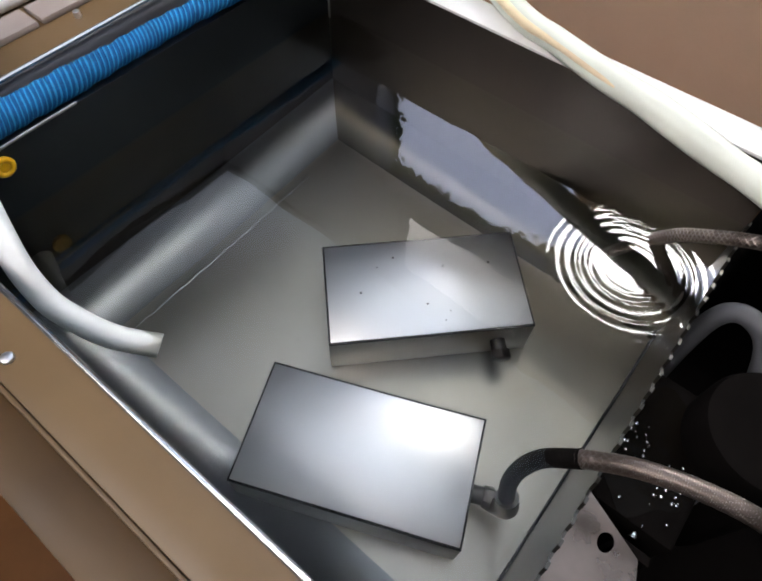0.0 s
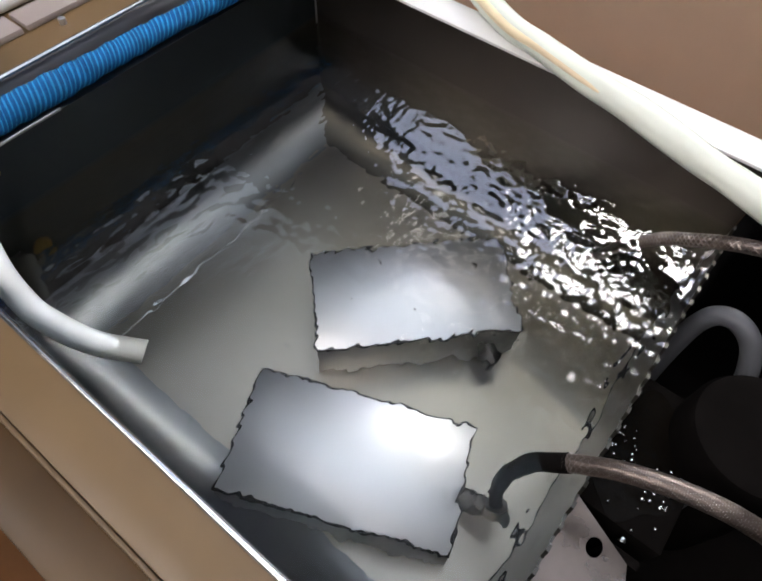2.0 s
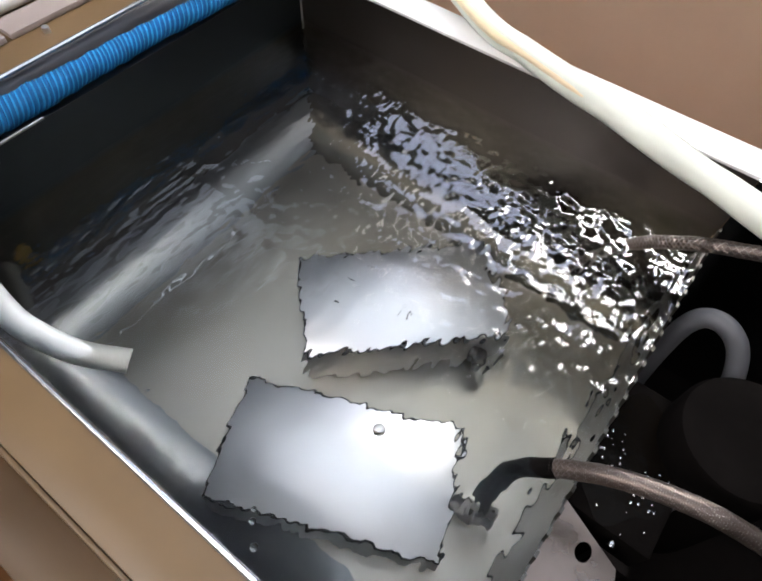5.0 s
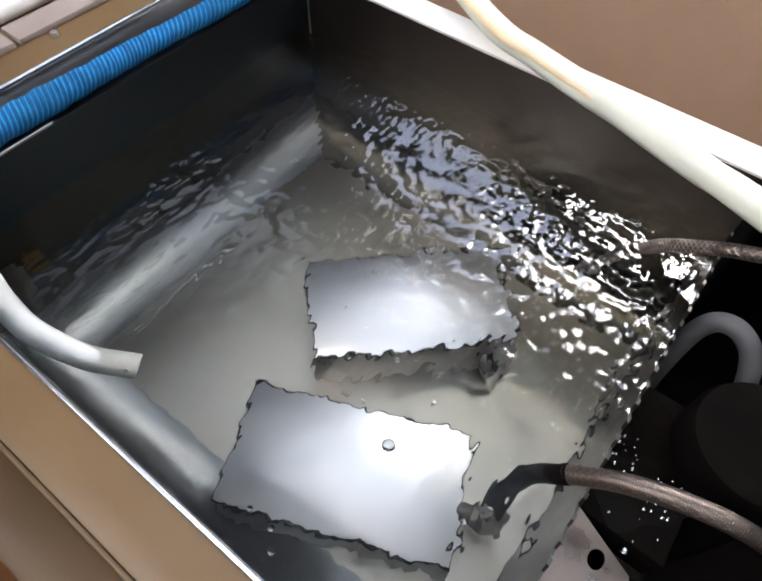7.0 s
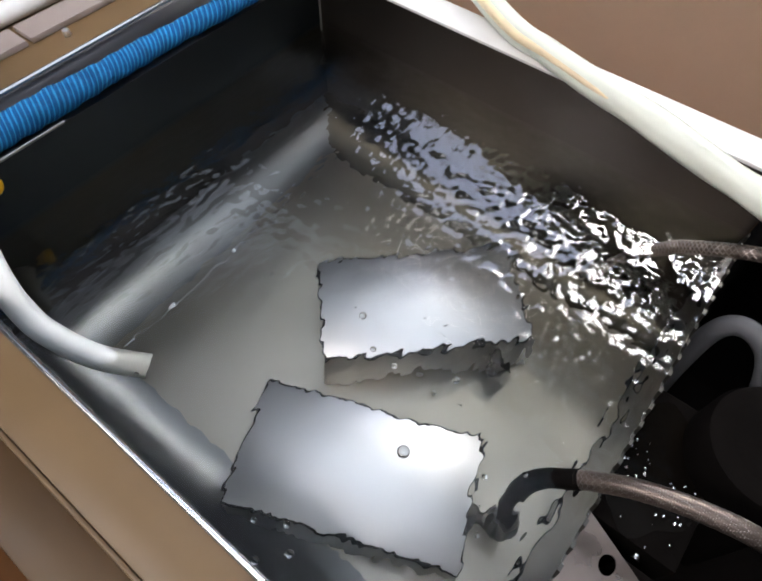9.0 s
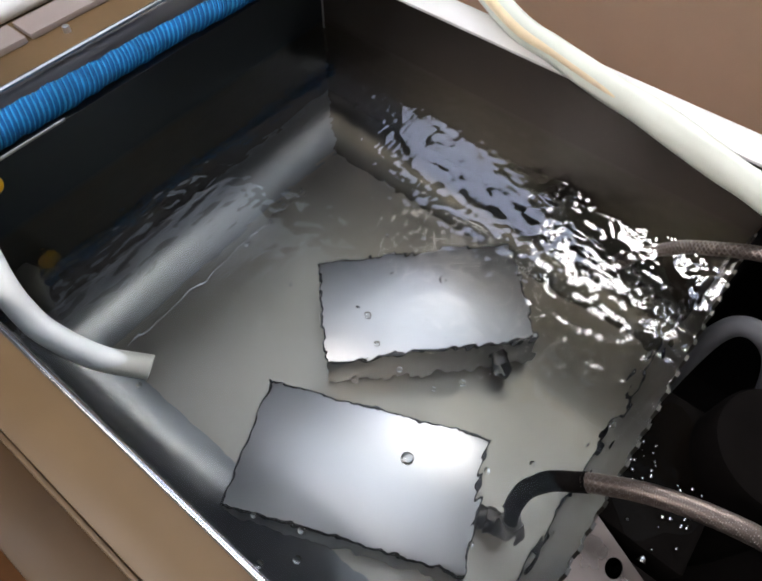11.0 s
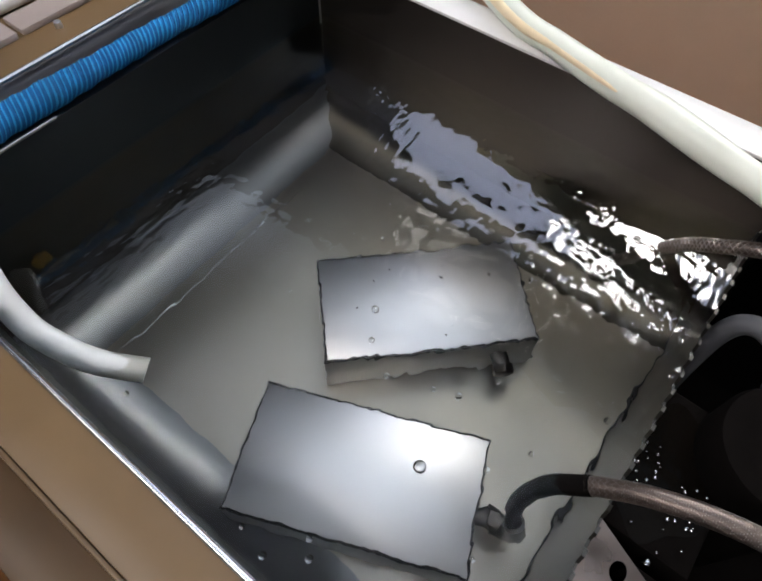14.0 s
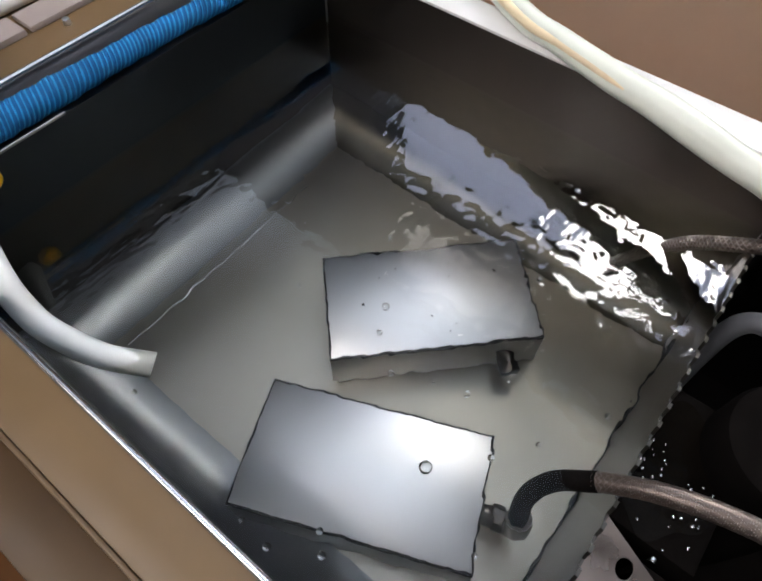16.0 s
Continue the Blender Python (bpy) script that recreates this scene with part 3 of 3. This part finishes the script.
def hoses():
    h = tagged(empty("braided_hose"), "steel braided hose arching out of the water over the weir", "hose")
    part("elbow", tube([(0.5704, -0.3862, WL - 0.2307), (0.5844, -0.3853, WL - 0.2281), (0.5922, -0.3862, WL - 0.2046), (0.5861, -0.3862, WL - 0.1654)], 0.0126, 18, 8), DARKENED_FITTING, h)
    part("rubber_sleeve", tube([(0.5861, -0.3862, WL - 0.1741), (0.5783, -0.3844, WL - 0.1132), (0.5792, -0.3792, WL - 0.0566), (0.5896, -0.3723, WL - 0.0104), (0.6131, -0.3618, WL + 0.0139)], 0.0089, 20, 10), DARK_BRAID, h, "dark wet rubber sleeve")
    dry = [(0.6088, -0.3635, WL + 0.0104), (0.6227, -0.3592, WL + 0.0226), (0.6514, -0.3522, WL + 0.0427), (0.6915, -0.3427, WL + 0.0522), (0.7385, -0.3339, WL + 0.0505), (0.8125, -0.3183, WL + 0.0174), (0.8778, -0.3009, WL - 0.0522)]
    part("hose", tube(dry, 0.0082, 20, 10), BRAID, h)
    part("braid", strands(dry, 0.0080, 10, 26, 0.0004), BRAID_STRAND, h, "shiny woven steel braid")["kind"] = "stuff"
    c = tagged(empty("braided_cable"), "thin steel braided cable along the back wall", "cable")
    way = [(0.5078, -0.0849, WL - 0.1393), (0.5469, -0.0849, WL - 0.0261), (0.5704, -0.0849, WL + 0.0139), (0.5992, -0.0867, WL + 0.0392), (0.6471, -0.0901, WL + 0.0697), (0.7254, -0.0919, WL + 0.0958), (0.8735, -0.0919, WL + 0.0697)]
    part("core", tube(way, 0.0068, 16, 8), BRAID, c)
    part("braid", strands(way, 0.0070, 6, 10, 0.0005), BRAID_STRAND, c)["kind"] = "stuff"
    w = tagged(empty("white_hose"), "white plastic inlet hose dipping into the water", "hose")
    run = [(-0.10, -0.44, TOP + 0.05, 0.0145), (-0.05, -0.505, TOP + 0.0, 0.0145), (0.0855, -0.549, WL + 0.0609, 0.0126), (0.1307, -0.5586, WL + 0.0261, 0.0126), (0.1647, -0.5534, WL + 0.0104, 0.0126), (0.2013, -0.5403, WL - 0.0017, 0.0126), (0.2378, -0.5168, WL - 0.0139, 0.0126)]
    part("pipe", tube(run, 0.0145, 24, 10, 0.8), TUBE_WHITE, w)
    part("collar", tube([(-0.125, -0.415, TOP + 0.07, 0.018), (-0.085, -0.462, TOP + 0.036, 0.018)], 0.018, 20, 4), PAINT_WHITE, w)
    m = tagged(empty("milky_tube"), "milky translucent plastic tube lying across the rim", "tube")
    lay = [(0.05, 0.175, TOP + 0.0155, 0.0145), (0.268, 0.040, TOP + 0.0155, 0.0145), (0.347, 0.014, TOP + 0.0155, 0.0148), (0.425, -0.008, TOP + 0.016, 0.0152), (0.481, -0.021, TOP + 0.0175, 0.0165), (0.567, -0.046, TOP + 0.0165, 0.0155), (0.612, -0.057, TOP + 0.0165, 0.0155), (0.72, -0.09, TOP + 0.0165, 0.0155), (0.97, -0.16, TOP + 0.0165, 0.0155)]
    part("pipe", tube(lay, None, 28, 10, wob=lambda i, a: 1 + 0.03 * math.sin(i * 0.35 + 2 * a)), TUBE_CLEAR, m)
    # warm reflection on the tube's edge, laid on as an amber strip
    part("seam", tube([(x, y - r * 0.72, z + r * 0.30, 0.0078 - 0.0013 * k) for k, (x, y, z, r) in enumerate(lay[:5])], None, 12, 10), TUBE_AMBER, m, "pale amber reflection painted along the tube")


hoses()


def chamber_things():
    # a shelf with a drain hole beside the weir
    shelf = tagged(empty("drain_shelf"), "wet steel shelf with a round drain hole behind the weir", "shelf")
    bm = bmesh.new()
    z = WL - 0.0522
    cx, cy, r = 0.6732, -0.3853, 0.0074
    outer = [bm.verts.new(p) for p in ((L + 0.004, -W + 0.002, z), (0.775, -W + 0.002, z), (0.7025, -0.3804, z), (L + 0.004, -0.3514, z))]
    ring = [bm.verts.new((cx + r * math.cos(2 * math.pi * k / 24), cy + r * 1.3 * math.sin(2 * math.pi * k / 24), z)) for k in range(24)]
    edges = [bm.edges.new((v[k], v[(k + 1) % len(v)])) for v in (outer, ring) for k in range(len(v))]
    bmesh.ops.triangle_fill(bm, use_beauty=True, edges=edges)
    bmesh.ops.solidify(bm, geom=bm.faces[:], thickness=0.002)
    part("plate", bm, SHELF_STEEL, shelf, "", False)
    part("bracket", slab(0.6819, 0.7124, -0.5098, -0.5011, BED, z - 0.003), BLACK, shelf)
    part("bracket", slab(0.6819, 0.7124, -0.3792, -0.3705, BED, z - 0.003), BLACK, shelf)
    # made-up black slab and opaque dark sheet stand for the unlit depth
    tray = tagged(link("chamber_dark_slab", slab(L + 0.004, 0.7272, -0.3501, -0.1877, BED, z - 0.012, 0.003), BLACK), "black slab added under the spilled water for the chamber's darkness", "tray")
    bm = bmesh.new()
    ring = []
    for k in range(40):
        a = 2 * math.pi * k / 40
        w = 1 + 0.10 * math.sin(3 * a + 1) + 0.06 * math.sin(7 * a)
        ring.append(bm.verts.new((0.6793 + max(-0.0405, min(0.043, 0.048 * w * math.cos(a))), -0.2713 + 0.071 * w * math.sin(a), z - 0.0105)))
    bm.faces.new(ring)
    spill = tagged(link("spilled_water", bm, WET_BLACK), "thin rippling water spilled over the weir", "water", kind="structure")
    # mirror metal beads added for the sparkle of the splashed water
    rs = random.Random(3)
    drops = []
    for k in range(46):
        q = bmesh.new()
        r = rs.uniform(0.0008, 0.0026)
        bmesh.ops.create_icosphere(q, subdivisions=2, radius=r, matrix=Matrix.Translation((0.6506 + 0.048 * (k % 2) + 0.017 * rs.random() * rs.choice((-0.5, 1)), -0.2791 - 0.022 * (k % 2) + rs.gauss(0, 0.016), z - 0.0105 + r * 0.4)))
        drops.append(q)
    tagged(link("glint_beads", join(*drops), GLINT_BEAD), "mirror bright beads for the glints of splashed water", "drops", kind="stuff")
    # black pump body, made up to fill the dark void, and its hose
    pump = tagged(empty("pump"), "made-up black body filling the dark void under the arched hose", "pump")
    part("body", disc(0.7457, -0.2114, WL - 0.1323, 0.065, 0.243, 40, "Z", 0.012), BLACK, pump)
    part("cap", disc(0.7457, -0.2114, WL - 0.0192, 0.048, 0.0174, 40, "Z", 0.006), BLACK, pump)
    part("hose", tube([(0.6601, -0.118, BED + 0.009), (0.6532, -0.1137, WL - 0.1045), (0.6575, -0.1093, WL - 0.0305), (0.6784, -0.1093, WL - 0.0087), (0.7063, -0.1198, WL - 0.0192), (0.7272, -0.1354, WL - 0.0653), (0.7359, -0.1441, WL - 0.1306)], 0.0109, 18, 8), GREY_HOSE, pump, "pale grey arched hose")
    rod = tagged(empty("rod"), "thin grey steel rod across the overflow chamber", "rod")
    part("bar", tube([(0.7159, -0.32, WL - 0.0871), (0.7359, -0.2713, WL - 0.0871), (0.7777, -0.2051, WL - 0.0827), (0.8778, -0.0919, WL - 0.0784)], 0.0037, 12, 6), GREY_HOSE, rod)
    part("tip", disc(0.6953, -0.3547, WL - 0.0754, 0.0046, 0.008, 14, "Y", 0.001), STEEL_LIP, rod)
    plug = tagged(empty("yellow_plug"), "small yellow plastic ring plug on the tank wall", "plug")
    bm = bmesh.new()
    n, m = 24, 10
    vs = [[bm.verts.new((X0 + 0.004 + 0.0035 * math.sin(2 * math.pi * j / m), -0.496 + (0.0085 + 0.0035 * math.cos(2 * math.pi * j / m)) * math.cos(2 * math.pi * i / n), WL + 0.065 + (0.0085 + 0.0035 * math.cos(2 * math.pi * j / m)) * math.sin(2 * math.pi * i / n))) for j in range(m)] for i in range(n)]
    for i in range(n):
        for j in range(m):
            bm.faces.new((vs[i][j], vs[(i + 1) % n][j], vs[(i + 1) % n][(j + 1) % m], vs[i][(j + 1) % m]))
    part("ring", bm, YELLOW, plug)
    part("core", disc(X0 + 0.003, -0.496, WL + 0.065, 0.0055, 0.006, 16, "X", 0.001), YELLOW, plug)
    tagged(link("white_pipe", tube([(-0.212, -0.62, TOP + 0.011), (-0.206, -0.3, TOP + 0.011), (-0.205, 0.12, TOP + 0.011)], 0.0125, 18, 6), PAINT_WHITE), "white plastic pipe lying on the cabinet ledge", "pipe")


chamber_things()


def blue_wrap():
    r = tagged(empty("blue_wrapped_hose"), "hose wrapped in blue cord lying along the rim", "hose")
    path = [(-0.012, -0.60, TOP + 0.017, 0.0151), (-0.016, -0.50, TOP + 0.017, 0.0151), (-0.014, -0.42, TOP + 0.016, 0.0142), (-0.015, -0.33, TOP + 0.014, 0.0122), (-0.015, -0.25, TOP + 0.013, 0.0112), (-0.010, -0.15, TOP + 0.013, 0.0112), (-0.008, -0.05, TOP + 0.013, 0.0112), (-0.01, 0.05, TOP + 0.013, 0.0112)]
    part("core", tube(path, None, 16, 10), BLUE, r)
    fr = frames(spline(path, 110))
    for start in range(5):
        # thin pale turns hold the cord's highlights as colour
        for half, thick, m in ((0, 0.0010, BLUE_HIGHLIGHT), (0.5, 0.0016, BLUE)):
            coil = []
            for i, (c, rad, s, u) in enumerate(fr):
                a = 2 * math.pi * (21 * i / (len(fr) - 1) + (start + half) / 5)
                lift = rad * (1 + 0.06 * math.sin(i * 0.09) * math.sin(i * 0.043)) + 0.0002
                coil.append((*(c + (s * math.cos(a) + u * math.sin(a)) * lift), thick * (1 + 0.35 * math.sin(i * 0.37 + start))))
            part("winding", tube(coil, None, 5, 1), m, r)
    part("rod", tube([(0.007, -0.60, TOP + 0.004), (0.005, -0.5, TOP + 0.004), (0.004, -0.40, TOP + 0.004)], 0.0018, 12, 6), STEEL, r, "bright steel rod under the cord")


blue_wrap()


def bubbles():
    """Small bubbles: they rise from the bed and drift on the water's face."""
    out = []
    spots = ((0.4956, -0.4376, 5.7), (0.4599, -0.5299, 3.0), (0.4355, -0.5638, 3.5), (0.4729, -0.542, 3.5), (0.4059, -0.5621, 2.6), (0.2535, -0.5464, 2.6), (0.5652, -0.4689, 2.6), (0.4738, -0.212, 2.6),
             (0.4207, -0.3879, 3.0), (0.4555, -0.3705, 2.6), (0.486, -0.3618, 3.5), (0.3859, -0.3618, 3.0), (0.3728, -0.3357, 3.9), (0.5339, -0.3966, 3.0), (0.56, -0.3618, 2.6), (0.2901, -0.3705, 2.2), (0.3249, -0.266, 2.2), (0.5078, -0.327, 2.6), (0.5948, -0.3009, 3.0))
    for x, y, mm in spots:
        bm = bmesh.new()
        bmesh.ops.create_uvsphere(bm, u_segments=16, v_segments=10, radius=mm / 1000)
        ob = tagged(link("bubble", bm, BUBBLE), "small clear bubble on the water's face", "bubble", "bubbles on the water")
        ob.visible_shadow = False
        out.append((ob, x, y))
    return out


foam = bubbles()


# ---- what moves ----
def motions():
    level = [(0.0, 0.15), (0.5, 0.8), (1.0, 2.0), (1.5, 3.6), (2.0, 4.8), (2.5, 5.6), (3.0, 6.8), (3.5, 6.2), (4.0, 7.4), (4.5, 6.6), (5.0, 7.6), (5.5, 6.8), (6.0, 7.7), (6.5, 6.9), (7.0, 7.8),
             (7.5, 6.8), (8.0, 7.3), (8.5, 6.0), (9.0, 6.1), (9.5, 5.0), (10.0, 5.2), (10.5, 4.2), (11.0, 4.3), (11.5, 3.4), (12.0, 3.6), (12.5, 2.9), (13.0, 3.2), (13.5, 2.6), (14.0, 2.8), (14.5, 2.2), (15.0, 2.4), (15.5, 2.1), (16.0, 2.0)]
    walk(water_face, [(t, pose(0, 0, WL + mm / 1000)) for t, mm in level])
    rs = random.Random(11)
    for k, (ob, x, y) in enumerate(foam):
        start = 2.5 + 0.35 * k
        a = rs.uniform(0, 6.28)
        dx, dy = 0.03 * math.cos(a), 0.03 * math.sin(a)
        rows = [(0.0, pose(x + dx, y + dy, BED + 0.008)), (start, pose(x + dx, y + dy, BED + 0.008)), (start + 1.3, pose(x + dx, y + dy, WL + 0.004))]
        t = start + 2.3
        while t < 15.5:
            f = (16.0 - t) / 13
            rows.append((t, pose(x + dx * f + rs.uniform(-0.004, 0.004), y + dy * f + rs.uniform(-0.004, 0.004), WL + 0.0075 - 0.0035 * t / 16)))
            t += 1.2
        rows.append((16.0, pose(x, y, WL + 0.004)))
        walk(ob, rows)


motions()
